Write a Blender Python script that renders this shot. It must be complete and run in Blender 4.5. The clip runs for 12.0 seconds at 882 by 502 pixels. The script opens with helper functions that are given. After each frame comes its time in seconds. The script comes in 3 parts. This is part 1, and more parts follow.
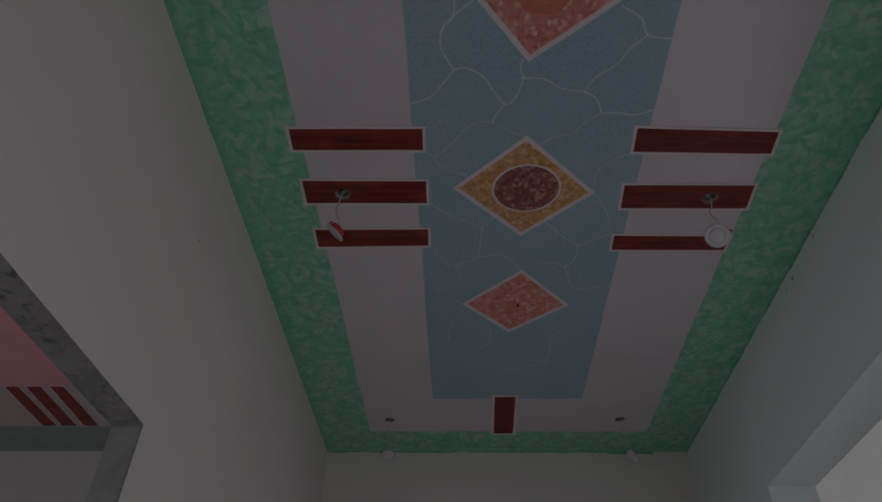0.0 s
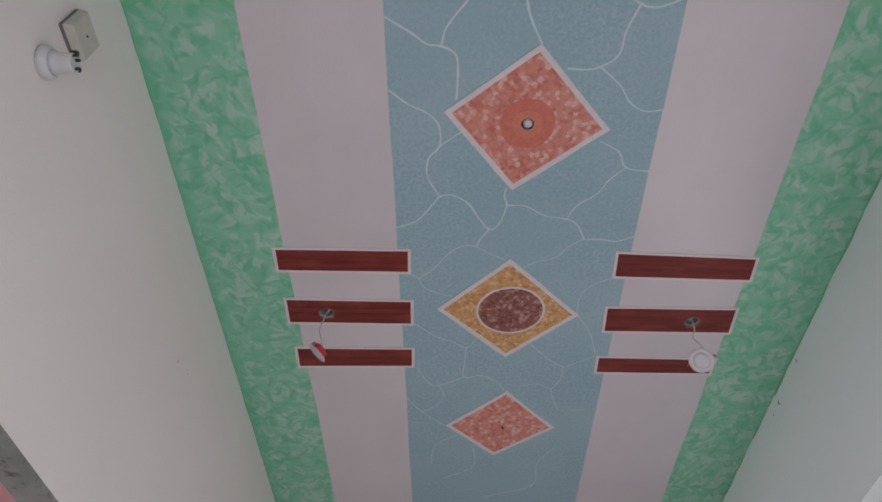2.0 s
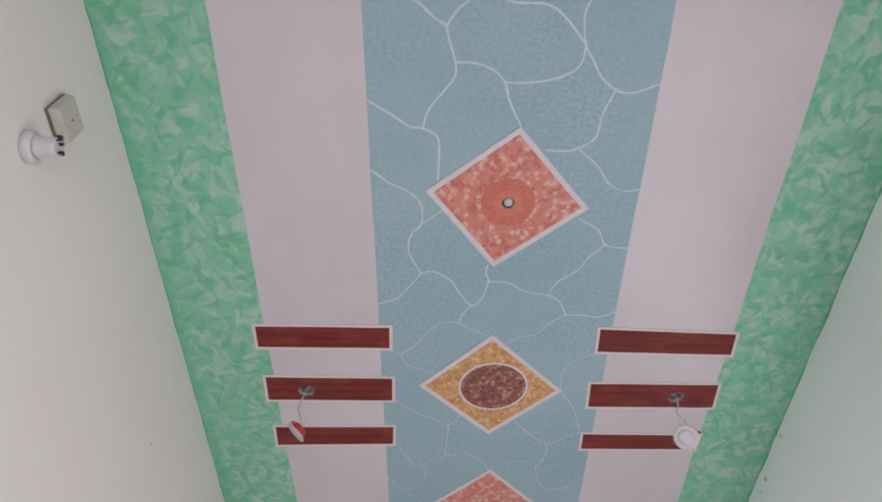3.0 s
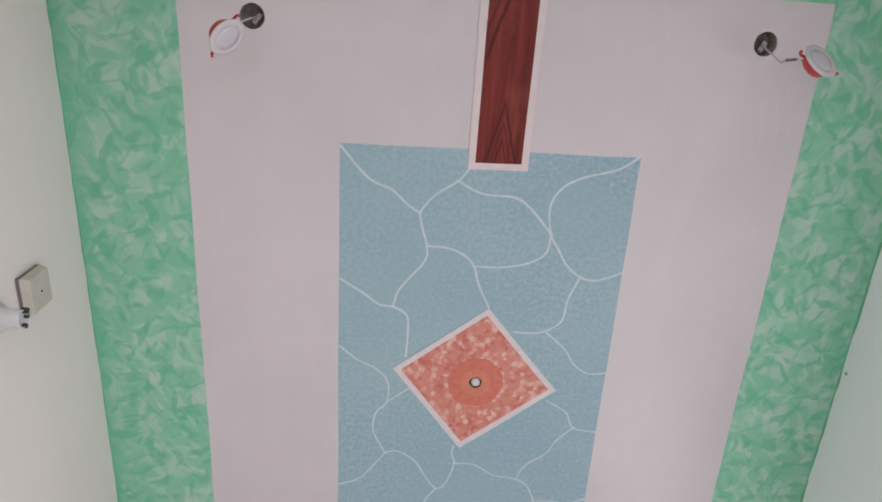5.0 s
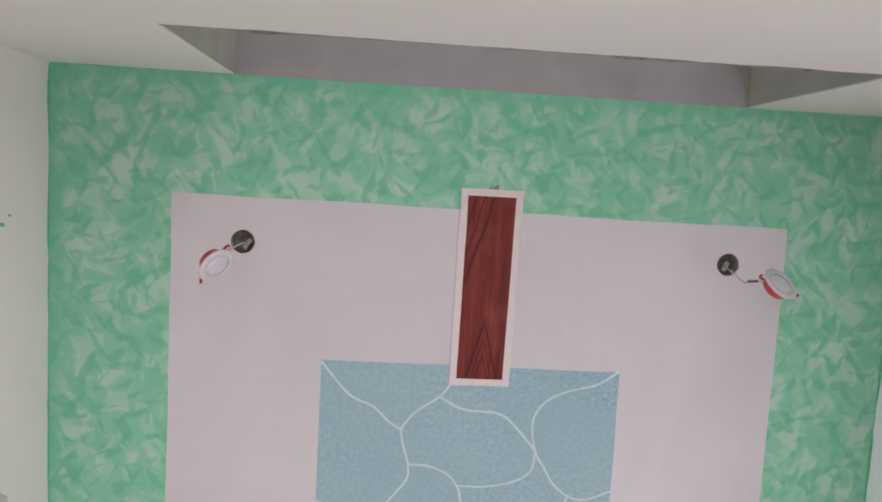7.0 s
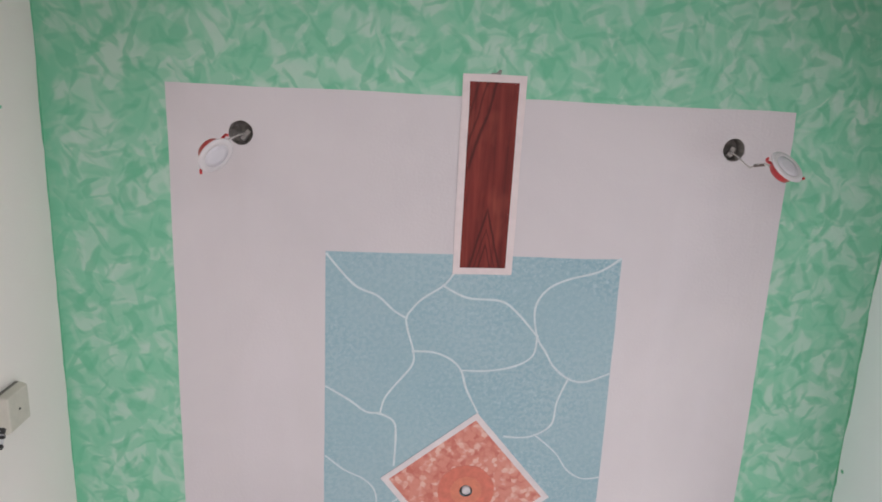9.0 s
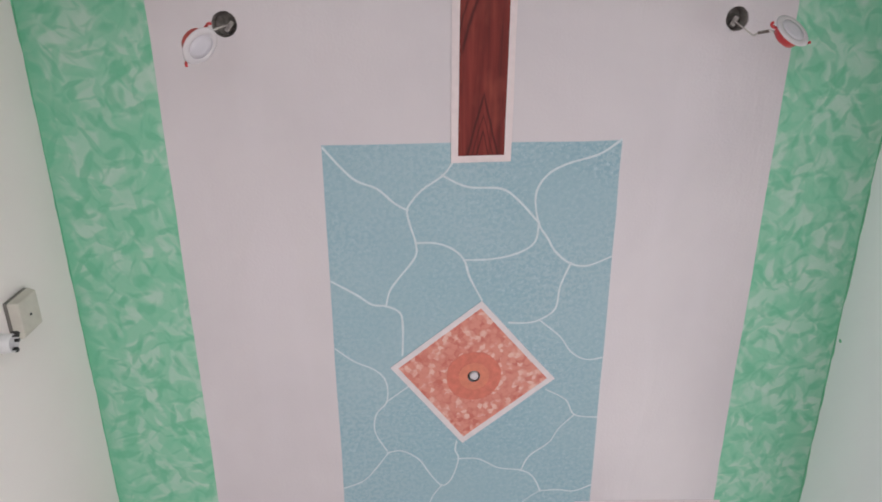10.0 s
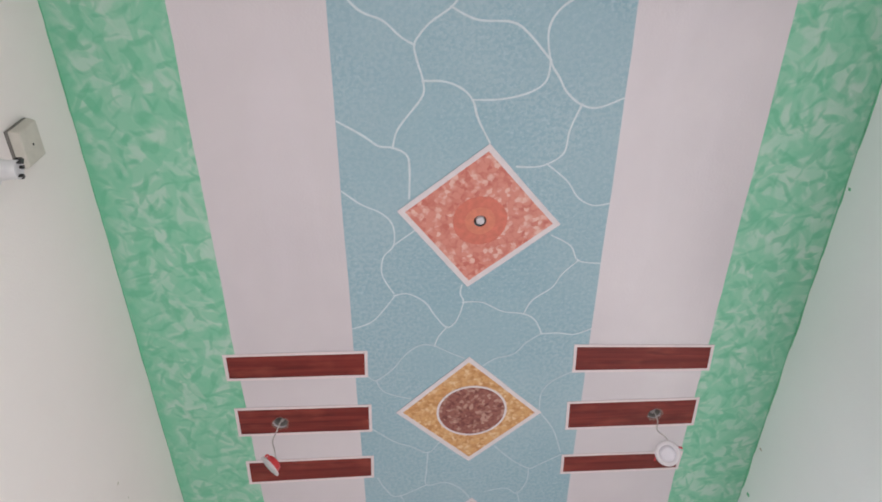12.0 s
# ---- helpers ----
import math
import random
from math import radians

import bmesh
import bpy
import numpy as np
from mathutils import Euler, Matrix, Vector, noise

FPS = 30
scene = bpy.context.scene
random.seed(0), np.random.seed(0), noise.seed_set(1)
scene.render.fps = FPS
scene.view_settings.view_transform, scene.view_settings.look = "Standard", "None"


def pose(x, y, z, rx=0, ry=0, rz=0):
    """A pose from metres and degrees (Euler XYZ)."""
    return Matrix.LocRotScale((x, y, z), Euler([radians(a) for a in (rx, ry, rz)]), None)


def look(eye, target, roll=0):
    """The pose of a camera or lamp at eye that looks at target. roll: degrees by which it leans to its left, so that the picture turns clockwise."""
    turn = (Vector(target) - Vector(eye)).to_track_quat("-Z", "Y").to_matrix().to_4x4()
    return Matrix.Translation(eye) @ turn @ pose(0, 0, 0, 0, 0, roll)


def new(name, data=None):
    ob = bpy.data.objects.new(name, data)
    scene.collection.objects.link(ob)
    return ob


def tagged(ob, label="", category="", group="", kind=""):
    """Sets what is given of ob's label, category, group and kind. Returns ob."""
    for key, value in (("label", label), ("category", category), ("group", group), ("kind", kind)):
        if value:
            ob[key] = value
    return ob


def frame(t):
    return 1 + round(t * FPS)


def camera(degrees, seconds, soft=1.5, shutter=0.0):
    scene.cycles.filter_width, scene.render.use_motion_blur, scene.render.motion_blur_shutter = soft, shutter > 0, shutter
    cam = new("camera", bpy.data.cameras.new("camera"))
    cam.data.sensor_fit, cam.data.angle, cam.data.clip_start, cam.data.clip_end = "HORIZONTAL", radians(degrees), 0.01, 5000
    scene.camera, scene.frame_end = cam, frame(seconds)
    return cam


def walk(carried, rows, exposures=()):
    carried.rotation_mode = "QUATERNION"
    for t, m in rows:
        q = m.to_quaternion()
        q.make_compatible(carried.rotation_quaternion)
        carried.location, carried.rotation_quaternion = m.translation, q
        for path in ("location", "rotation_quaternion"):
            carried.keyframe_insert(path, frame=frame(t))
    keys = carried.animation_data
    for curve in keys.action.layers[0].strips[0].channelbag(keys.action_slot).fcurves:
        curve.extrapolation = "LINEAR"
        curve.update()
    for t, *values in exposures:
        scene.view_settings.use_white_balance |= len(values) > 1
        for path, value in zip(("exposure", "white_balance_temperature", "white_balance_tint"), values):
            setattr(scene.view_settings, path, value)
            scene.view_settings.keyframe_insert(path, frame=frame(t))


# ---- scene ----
cam = camera(66.05, 12.0, soft=1.75)
PATH = [
    (0, (0.826, 0.450, 1.353), (0.758, 1.958, 2.664), 1.2),
    (0.5, (0.822, 0.442, 1.359), (0.767, 1.916, 2.710), 0.9),
    (1, (0.822, 0.434, 1.365), (0.782, 1.859, 2.767), 0.7),
    (1.5, (0.825, 0.423, 1.375), (0.799, 1.781, 2.843), 0.2),
    (2, (0.829, 0.413, 1.386), (0.806, 1.698, 2.918), 0.8),
    (2.5, (0.830, 0.398, 1.398), (0.836, 1.596, 3.000), 0.4),
    (2.7, (0.830, 0.391, 1.403), (0.843, 1.565, 3.023), -0.7),
    (4.3, (0.829, 0.360, 1.415), (0.895, 1.253, 3.203), -1.6),
    (4.5, (0.829, 0.351, 1.418), (0.892, 1.204, 3.225), -1.6),
    (5, (0.832, 0.328, 1.422), (0.942, 1.049, 3.284), -5.8),
    (5.5, (0.833, 0.305, 1.425), (0.922, 0.879, 3.339), -6.0),
    (6, (0.834, 0.281, 1.427), (0.954, 0.737, 3.370), -11.9),
    (6.5, (0.839, 0.265, 1.422), (0.940, 0.547, 3.399), -17.1),
    (6.7, (0.842, 0.261, 1.418), (0.958, 0.496, 3.400), -23.1),
    (7.5, (0.841, 0.237, 1.420), (0.968, 0.400, 3.411), -35.0),
    (8.3, (0.841, 0.243, 1.421), (0.979, 0.504, 3.399), -24.4),
    (8.5, (0.839, 0.255, 1.422), (0.984, 0.582, 3.390), -21.0),
    (9, (0.837, 0.288, 1.422), (0.973, 0.755, 3.362), -14.2),
    (9.5, (0.838, 0.318, 1.420), (0.984, 0.928, 3.319), -12.5),
    (10, (0.838, 0.344, 1.416), (0.973, 1.059, 3.279), -11.7),
    (10.5, (0.836, 0.370, 1.412), (0.945, 1.224, 3.217), -7.3),
    (11, (0.837, 0.393, 1.406), (0.975, 1.313, 3.177), -10.2),
    (11.5, (0.838, 0.416, 1.398), (0.974, 1.386, 3.142), -9.7),
    (12, (0.823, 0.439, 1.389), (0.940, 1.474, 3.096), -7.4),
]
FADE = [(0, -2.80, 6200, 13), (0.5, -2.20, 6220, 12.9), (1, -1.70, 6230, 12.8), (1.5, -1.25, 6250, 12.7), (2, -0.90, 6270, 12.6), (2.5, -0.60, 6290, 12.5), (3, -0.40, 6320, 12.1), (3.6, -0.28, 6340, 11.7), (4.5, -0.27, 6390, 11), (6.5, -0.21, 6400, 10.4), (8.5, -0.17, 6410, 10), (9.5, -0.18, 6410, 10), (11, -0.17, 6420, 10), (12, -0.12, 6420, 10)]
walk(cam, [(t, look(eye, target, roll)) for t, eye, target, roll in PATH], FADE)

W, L, H = 2.124, 4.28, 3.10          # room width, length, height

# ---------------------------------------------------------------- world and light
world = bpy.data.worlds.new("world")
scene.world = world
world.use_nodes = True
wn = world.node_tree
sky = wn.nodes.new("ShaderNodeTexSky")
sky.sky_type, sky.sun_disc = "NISHITA", False
sky.sun_elevation, sky.sun_rotation = radians(47), radians(297)
wn.nodes["Background"].inputs[1].default_value = 0.12
wn.links.new(sky.outputs[0], wn.nodes["Background"].inputs[0])

sun_data = bpy.data.lights.new("sun", "SUN")
sun_data.energy, sun_data.angle, sun_data.color = 5.0, radians(0.5), (1.0, 0.95, 0.88)
sun = new("sun", sun_data)
sun.matrix_world = look((-8.9, 4.5, 10.7), (0, 0, 0))


def sky_lamp(name, place, target, size_x, size_y, watts, color):
    """A daylight-coloured area lamp standing in an opening, real or added."""
    d = bpy.data.lights.new(name, "AREA")
    d.shape, d.size, d.size_y, d.energy, d.color = "RECTANGLE", size_x, size_y, watts, color
    ob = new(name, d)
    ob.matrix_world = look(place, target)
    return ob


sky_lamp("daylight_side_opening", (W + 0.17, 1.88, 1.05), (0, 1.88, 1.05), 2.85, 1.9, 31, (1.0, 0.935, 0.945))
# added fill in an unseen doorway, turned towards the right wall
sky_lamp("daylight_front_doorway", (0.70, -0.16, 0.95), (1.85, 2.6, 0.9), 1.05, 1.8, 26, (0.945, 0.95, 0.97))
# added fill that brightens the next room from an unseen window hole
sky_lamp("daylight_next_room_window", (-1.9, 0.44, 1.35), (-1.9, 3, 1.5), 1.1, 1.1, 88, (0.95, 0.96, 1.0))


# ---------------------------------------------------------------- materials
class Nodes:
    """A small wrapper that adds nodes to one material."""

    def __init__(self, name, rough=0.6, spec=0.4):
        self.m = bpy.data.materials.new(name)
        self.m.use_nodes = True
        self.t = self.m.node_tree
        self.b = self.t.nodes["Principled BSDF"]
        self.b.inputs["Roughness"].default_value = rough
        self.b.inputs["Specular IOR Level"].default_value = spec
        self.co = self.t.nodes.new("ShaderNodeTexCoord").outputs["Object"]

    def add(self, kind, **values):
        n = self.t.nodes.new(kind)
        for k, v in values.items():
            n.inputs[k.replace("_", " ")].default_value = v
        return n

    def link(self, a, b):
        self.t.links.new(a, b)

    def moved(self, scale=(1, 1, 1), turn=0.0, vary=False):
        """Object coordinates, scaled, and shifted from piece to piece."""
        mp = self.add("ShaderNodeMapping", Scale=scale)
        mp.inputs["Rotation"].default_value[2] = turn
        if vary:
            info = self.add("ShaderNodeObjectInfo")
            v = self.t.nodes.new("ShaderNodeVectorMath")
            v.operation = "SCALE"
            v.inputs[0].default_value = (7.3, 3.1, 0)
            self.link(info.outputs["Random"], v.inputs["Scale"])
            self.link(v.outputs[0], mp.inputs["Location"])
        self.link(self.co, mp.inputs[0])
        return mp.outputs[0]

    def noise(self, co, scale, detail=4.0, rough=0.55, bend=0.0):
        n = self.add("ShaderNodeTexNoise", Scale=scale, Detail=detail, Roughness=rough, Distortion=bend)
        self.link(co, n.inputs["Vector"])
        return n.outputs["Fac"]

    def ramp(self, fac, *stops):
        r = self.t.nodes.new("ShaderNodeValToRGB")
        while len(r.color_ramp.elements) < len(stops):
            r.color_ramp.elements.new(0.5)
        for e, (p, c) in zip(r.color_ramp.elements, stops):
            e.position, e.color = p, (*c, 1) if len(c) == 3 else c
        self.link(fac, r.inputs[0])
        return r.outputs[0]

    def mix(self, fac, a, b, mode="MIX"):
        n = self.t.nodes.new("ShaderNodeMix")
        n.data_type, n.blend_type = "RGBA", mode
        for v, s in ((fac, n.inputs[0]), (a, n.inputs[6]), (b, n.inputs[7])):
            if isinstance(v, (int, float)):
                s.default_value = v
            elif isinstance(v, tuple):
                s.default_value = (*v, 1)
            else:
                self.link(v, s)
        return n.outputs[2]

    def math(self, op, a, b=0.0):
        n = self.t.nodes.new("ShaderNodeMath")
        n.operation = op
        for v, s in ((a, n.inputs[0]), (b, n.inputs[1])):
            if isinstance(v, (int, float)):
                s.default_value = v
            else:
                self.link(v, s)
        return n.outputs[0]

    def bump(self, height, strength=0.2, metres=0.002):
        n = self.add("ShaderNodeBump", Strength=strength, Distance=metres)
        self.link(height, n.inputs["Height"])
        self.link(n.outputs[0], self.b.inputs["Normal"])

    def done(self, color):
        if isinstance(color, tuple):
            self.b.inputs["Base Color"].default_value = (*color, 1)
        else:
            self.link(color, self.b.inputs["Base Color"])
        return self.m


def wall_paint(name, light, dark, rough=0.62):
    """Roller-painted plaster with faint patches and pits."""
    n = Nodes(name, rough, 0.35)
    co = n.moved()
    big = n.noise(co, 1.3, 5, 0.6, 0.4)
    c = n.ramp(big, (0.3, dark), (0.7, light))
    spots = n.ramp(n.noise(co, 55, 2), (0.74, (0, 0, 0)), (0.80, (1, 1, 1)))
    c = n.mix(n.math("MULTIPLY", spots, 0.18), c, tuple(v * 0.7 for v in dark))
    n.bump(n.math("ADD", n.noise(co, 160, 3), n.math("MULTIPLY", n.noise(co, 6, 3), 2.0)), 0.25, 0.0025)
    return n.done(c)


def green_rag_paint():
    """Rag-rolled green emulsion: pale crumpled islands between bent green strokes, as a folded rag leaves them."""
    n = Nodes("rag_rolled_green_paint", 0.42, 0.4)
    co = n.moved()

    def bend(source, scale, reach):
        t = n.add("ShaderNodeTexNoise", Scale=scale, Detail=1.5)
        n.link(source, t.inputs["Vector"])
        v = n.t.nodes.new("ShaderNodeVectorMath")
        v.operation = "MULTIPLY_ADD"
        v.inputs[1].default_value = (reach, reach, 0)
        n.link(t.outputs["Color"], v.inputs[0])
        n.link(source, v.inputs[2])
        return v.outputs[0]

    warped = bend(bend(co, 7.0, 0.060), 24.0, 0.022)

    def strokes(turn, long, short, shift, low, high, strong):
        """Tapered dabs that all lie one way."""
        mp = n.add("ShaderNodeMapping", Location=(shift, -shift, 0))
        mp.vector_type = "TEXTURE"
        mp.inputs["Rotation"].default_value[2] = radians(turn)
        mp.inputs["Scale"].default_value = (1.0 / long, 1.0 / short, 1.0)
        n.link(warped, mp.inputs[0])
        return n.ramp(n.noise(mp.outputs[0], 1.0, 1.3, 0.5), (low, (0, 0, 0)), (high, (strong, strong, strong)))

    # pale ground, cloudy at the size of the rag
    c = n.ramp(n.noise(warped, 12.0, 2.0, 0.5), (0.34, (0.345, 0.602, 0.455)), (0.50, (0.400, 0.614, 0.488)), (0.66, (0.450, 0.628, 0.520)))
    # soft green dabs crossing one another, then dark creases and a few pale lifted ones
    for turn, shift in ((18, 0.0), (79, 5.3), (137, 9.1)):
        c = n.mix(strokes(turn, 9.2, 20.0, shift, 0.515, 0.585, 0.66), c, (0.205, 0.545, 0.352))
    for turn, shift in ((48, 13.7), (112, 21.2), (166, 27.9)):
        c = n.mix(strokes(turn, 12.5, 33.0, shift, 0.570, 0.660, 0.66), c, (0.142, 0.485, 0.288))
    c = n.mix(strokes(62, 12.0, 29.0, 33.3, 0.60, 0.70, 0.45), c, (0.500, 0.645, 0.555))
    # more solid, darker green towards the left and near walls
    xyz = n.add("ShaderNodeSeparateXYZ")
    n.link(co, xyz.inputs[0])
    rim = n.math("MINIMUM", xyz.outputs[0], n.math("SUBTRACT", xyz.outputs[1], 0.012))
    rim = n.math("ADD", rim, n.math("MULTIPLY", n.math("SUBTRACT", n.noise(co, 14, 2), 0.5), 0.07))
    c = n.mix(n.ramp(rim, (0.012, (0.62, 0.62, 0.62)), (0.042, (0, 0, 0))), c, (0.165, 0.515, 0.318))
    c = n.mix(n.ramp(n.noise(co, 2.1, 2), (0.40, (0, 0, 0)), (0.68, (0.20, 0.20, 0.20))), c, (0.200, 0.530, 0.345))
    n.bump(n.math("ADD", n.math("MULTIPLY", n.noise(co, 120, 3), 0.6), n.math("MULTIPLY", n.noise(warped, 24, 2), 3.0)), 0.3, 0.003)
    return n.done(c)


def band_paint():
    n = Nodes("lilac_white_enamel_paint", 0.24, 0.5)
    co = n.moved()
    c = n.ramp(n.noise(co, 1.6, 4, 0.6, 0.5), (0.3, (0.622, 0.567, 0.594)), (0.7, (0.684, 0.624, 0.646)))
    # trowel marks; the sheen along them is put into the colour as paler streaks
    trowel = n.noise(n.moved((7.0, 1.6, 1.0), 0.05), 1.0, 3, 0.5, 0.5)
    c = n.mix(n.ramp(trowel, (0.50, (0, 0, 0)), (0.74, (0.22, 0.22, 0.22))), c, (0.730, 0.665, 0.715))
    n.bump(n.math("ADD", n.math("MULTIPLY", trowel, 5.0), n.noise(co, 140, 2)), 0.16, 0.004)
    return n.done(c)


def blue_paint():
    n = Nodes("speckled_blue_paint", 0.45, 0.4)
    co = n.moved()
    c = n.ramp(n.noise(co, 2.2, 4, 0.6, 0.3), (0.3, (0.316, 0.458, 0.516)), (0.7, (0.374, 0.498, 0.548)))
    fine = n.ramp(n.noise(co, 82, 2.0, 0.60), (0.44, (0, 0, 0)), (0.58, (1, 1, 1)))
    strong = n.ramp(n.noise(co, 3.0, 2), (0.40, (0.30, 0.30, 0.30)), (0.60, (0.58, 0.58, 0.58)))
    xyz = n.add("ShaderNodeSeparateXYZ")
    n.link(co, xyz.inputs[0])
    heavy = n.ramp(n.math("ADD", n.math("MULTIPLY", xyz.outputs[1], -1.0), n.math("MULTIPLY", xyz.outputs[0], 0.6)), (-0.30, (0, 0, 0)), (0.05, (0.42, 0.42, 0.42)))
    strong = n.math("ADD", strong, heavy)
    c = n.mix(n.math("MULTIPLY", fine, strong), c, (0.235, 0.390, 0.468))
    flecks = n.ramp(n.noise(co, 95, 2.0, 0.6), (0.56, (0, 0, 0)), (0.68, (0.8, 0.8, 0.8)))
    c = n.mix(n.math("MULTIPLY", flecks, strong), c, (0.480, 0.600, 0.655))
    n.bump(n.noise(co, 150, 3), 0.12, 0.002)
    return n.done(c)


def wood_paint(name, arched):
    """Brush-grained mahogany imitation: long streaks, with arched heart grain on the end strips."""
    n = Nodes(name, 0.45, 0.25)
    streak = n.noise(n.moved((2.4, 55.0, 1.0), 0.02, True), 1.0, 4, 0.6, 0.4)
    soft = n.noise(n.moved((6.0, 14.0, 1.0), 0.0, True), 1.0, 3)
    c = n.ramp(streak, (0.30, (0.108, 0.016, 0.014)), (0.50, (0.180, 0.026, 0.021)), (0.70, (0.240, 0.038, 0.030)))
    c = n.mix(n.ramp(soft, (0.50, (0, 0, 0)), (0.72, (0.65, 0.65, 0.65))), c, (0.290, 0.060, 0.042))
    dark = n.noise(n.moved((5.0, 30.0, 1.0), 0.06, True), 1.0, 3, 0.5, 0.8)
    c = n.mix(n.ramp(dark, (0.60, (0, 0, 0)), (0.74, (0.55, 0.55, 0.55))), c, (0.085, 0.015, 0.013))
    if arched:
        xyz = n.add("ShaderNodeSeparateXYZ")
        n.link(n.co, xyz.inputs[0])
        u, v = xyz.outputs[0], xyz.outputs[1]
        wander = n.math("MULTIPLY", n.math("SUBTRACT", n.noise(n.moved((9, 22, 1)), 1.0, 3), 0.5), 0.05)
        arch = n.math("ADD", n.math("ADD", u, n.math("MULTIPLY", n.math("ABSOLUTE", n.math("ADD", v, -0.004)), 3.9)), n.math("MULTIPLY", wander, 0.7))
        slant = n.math("ADD", n.math("ADD", u, n.math("MULTIPLY", v, -3.7)), n.math("MULTIPLY", wander, 1.6))
        heart = n.ramp(n.math("MULTIPLY", u, -1.0), (0.02, (0, 0, 0)), (0.10, (1, 1, 1)))
        brow = n.ramp(u, (-0.01, (0, 0, 0)), (0.04, (1, 1, 1)))
        for g, place, half, deep, zone in ((arch, -0.080, 0.016, 0.80, heart), (arch, -0.128, 0.010, 0.60, heart), (arch, -0.172, 0.012, 0.70, heart),
                                           (slant, 0.218, 0.022, 0.78, brow), (slant, 0.292, 0.016, 0.62, brow), (slant, 0.372, 0.018, 0.50, brow)):
            off = n.math("DIVIDE", n.math("ABSOLUTE", n.math("SUBTRACT", g, place)), half)
            line = n.ramp(off, (0.15, (deep, deep, deep)), (1.0, (0, 0, 0)))
            c = n.mix(n.math("MULTIPLY", line, zone), c, (0.050, 0.010, 0.010))
    n.bump(streak, 0.10, 0.001)
    return n.done(c)


def marble_paint(name, dark, mid, light, cell, gloss=0.42):
    """Dabbed marble imitation: small angular dabs of a few shades."""
    n = Nodes(name, gloss, 0.4)
    co = n.moved()
    bent = n.add("ShaderNodeTexNoise", Scale=cell * 0.9, Detail=2.0)
    n.link(co, bent.inputs["Vector"])
    shift = n.t.nodes.new("ShaderNodeVectorMath")
    shift.operation = "MULTIPLY_ADD"
    shift.inputs[1].default_value = (1.2 / cell, 1.2 / cell, 0)
    n.link(bent.outputs["Color"], shift.inputs[0])
    n.link(co, shift.inputs[2])
    vor = n.add("ShaderNodeTexVoronoi", Scale=cell, Randomness=1.0)
    n.link(shift.outputs[0], vor.inputs["Vector"])
    dab = n.math("ADD", n.math("MULTIPLY", vor.outputs["Color"], 0.55), n.math("MULTIPLY", n.noise(co, cell * 0.45, 3), 0.55))
    c = n.ramp(dab, (0.34, dark), (0.48, mid), (0.60, mid), (0.72, light))
    edge = n.ramp(vor.outputs["Distance"], (0.45, (0, 0, 0)), (0.8, (0.45, 0.45, 0.45)))
    c = n.mix(edge, c, dark)
    return n.done(c)


def plain(name, color, rough, spec=0.4, grain=60.0, amount=0.12, metal=0.0, relief=0.1):
    n = Nodes(name, rough, spec)
    n.b.inputs["Metallic"].default_value = metal
    co = n.moved()
    f = n.noise(co, grain, 4)
    c = n.ramp(f, (0.25, tuple(v * (1 - amount) for v in color)), (0.75, tuple(min(1, v * (1 + amount)) for v in color)))
    n.bump(f, relief, 0.001)
    return n.done(c)


def cement(name, light, dark):
    n = Nodes(name, 0.85, 0.25)
    co = n.moved()
    c = n.ramp(n.noise(co, 7, 6, 0.65, 0.6), (0.3, dark), (0.7, light))
    drip = n.ramp(n.noise(n.moved((30, 30, 4)), 1.0, 3), (0.60, (0, 0, 0)), (0.74, (0.5, 0.5, 0.5)))
    c = n.mix(drip, c, tuple(min(1, v * 1.6) for v in light))
    soak = n.ramp(n.noise(n.moved((34, 34, 2.2)), 1.0, 3, 0.55, 0.6), (0.30, (0.8, 0.8, 0.8)), (0.44, (0, 0, 0)))
    c = n.mix(soak, c, tuple(v * 0.45 for v in dark))
    n.bump(n.noise(co, 90, 5), 0.5, 0.004)
    return n.done(c)


M_WALL = wall_paint("cream_wall_paint", (0.792, 0.748, 0.722), (0.756, 0.706, 0.680))
M_MINT = wall_paint("pale_mint_wall_paint", (0.832, 0.885, 0.878), (0.800, 0.852, 0.845))
# next room's far wall: cream darkened, the room's dimness put into the colour
M_NEXTWALL = wall_paint("dim_toned_cream_wall_paint", (0.500, 0.480, 0.460), (0.455, 0.435, 0.415))
M_OUT = wall_paint("yard_wall_paint", (0.70, 0.69, 0.66), (0.62, 0.61, 0.58), 0.8)
M_GREEN = green_rag_paint()
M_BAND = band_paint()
M_BLUE = blue_paint()
M_WOOD = wood_paint("mahogany_grained_paint", False)
M_ARCH = wood_paint("mahogany_arched_grain_paint", True)
M_RED = marble_paint("coral_marble_paint", (0.560, 0.160, 0.125), (0.665, 0.265, 0.210), (0.760, 0.475, 0.410), 66)
M_BROWN = marble_paint("brown_marble_paint", (0.175, 0.052, 0.042), (0.300, 0.112, 0.090), (0.490, 0.285, 0.230), 78)
M_OCHRE = marble_paint("ochre_marble_paint", (0.510, 0.235, 0.088), (0.655, 0.365, 0.158), (0.755, 0.525, 0.310), 85)
M_DISC = plain("coral_brushed_paint", (0.625, 0.180, 0.130), 0.42, 0.4, 45, 0.16)
M_LINE = plain("white_line_paint", (0.720, 0.648, 0.662), 0.42, 0.4, 40, 0.06)
M_PINKLINE = plain("pinkish_line_paint", (0.740, 0.635, 0.640), 0.42, 0.4, 40, 0.06)
M_VEIN = plain("pale_blue_line_paint", (0.605, 0.665, 0.692), 0.45, 0.4, 50, 0.08)
M_FAINT = plain("faded_blue_line_paint", (0.500, 0.590, 0.632), 0.45, 0.4, 50, 0.10)
M_PINK = plain("pink_ceiling_paint", (0.640, 0.300, 0.320), 0.5, 0.4, 3, 0.08)
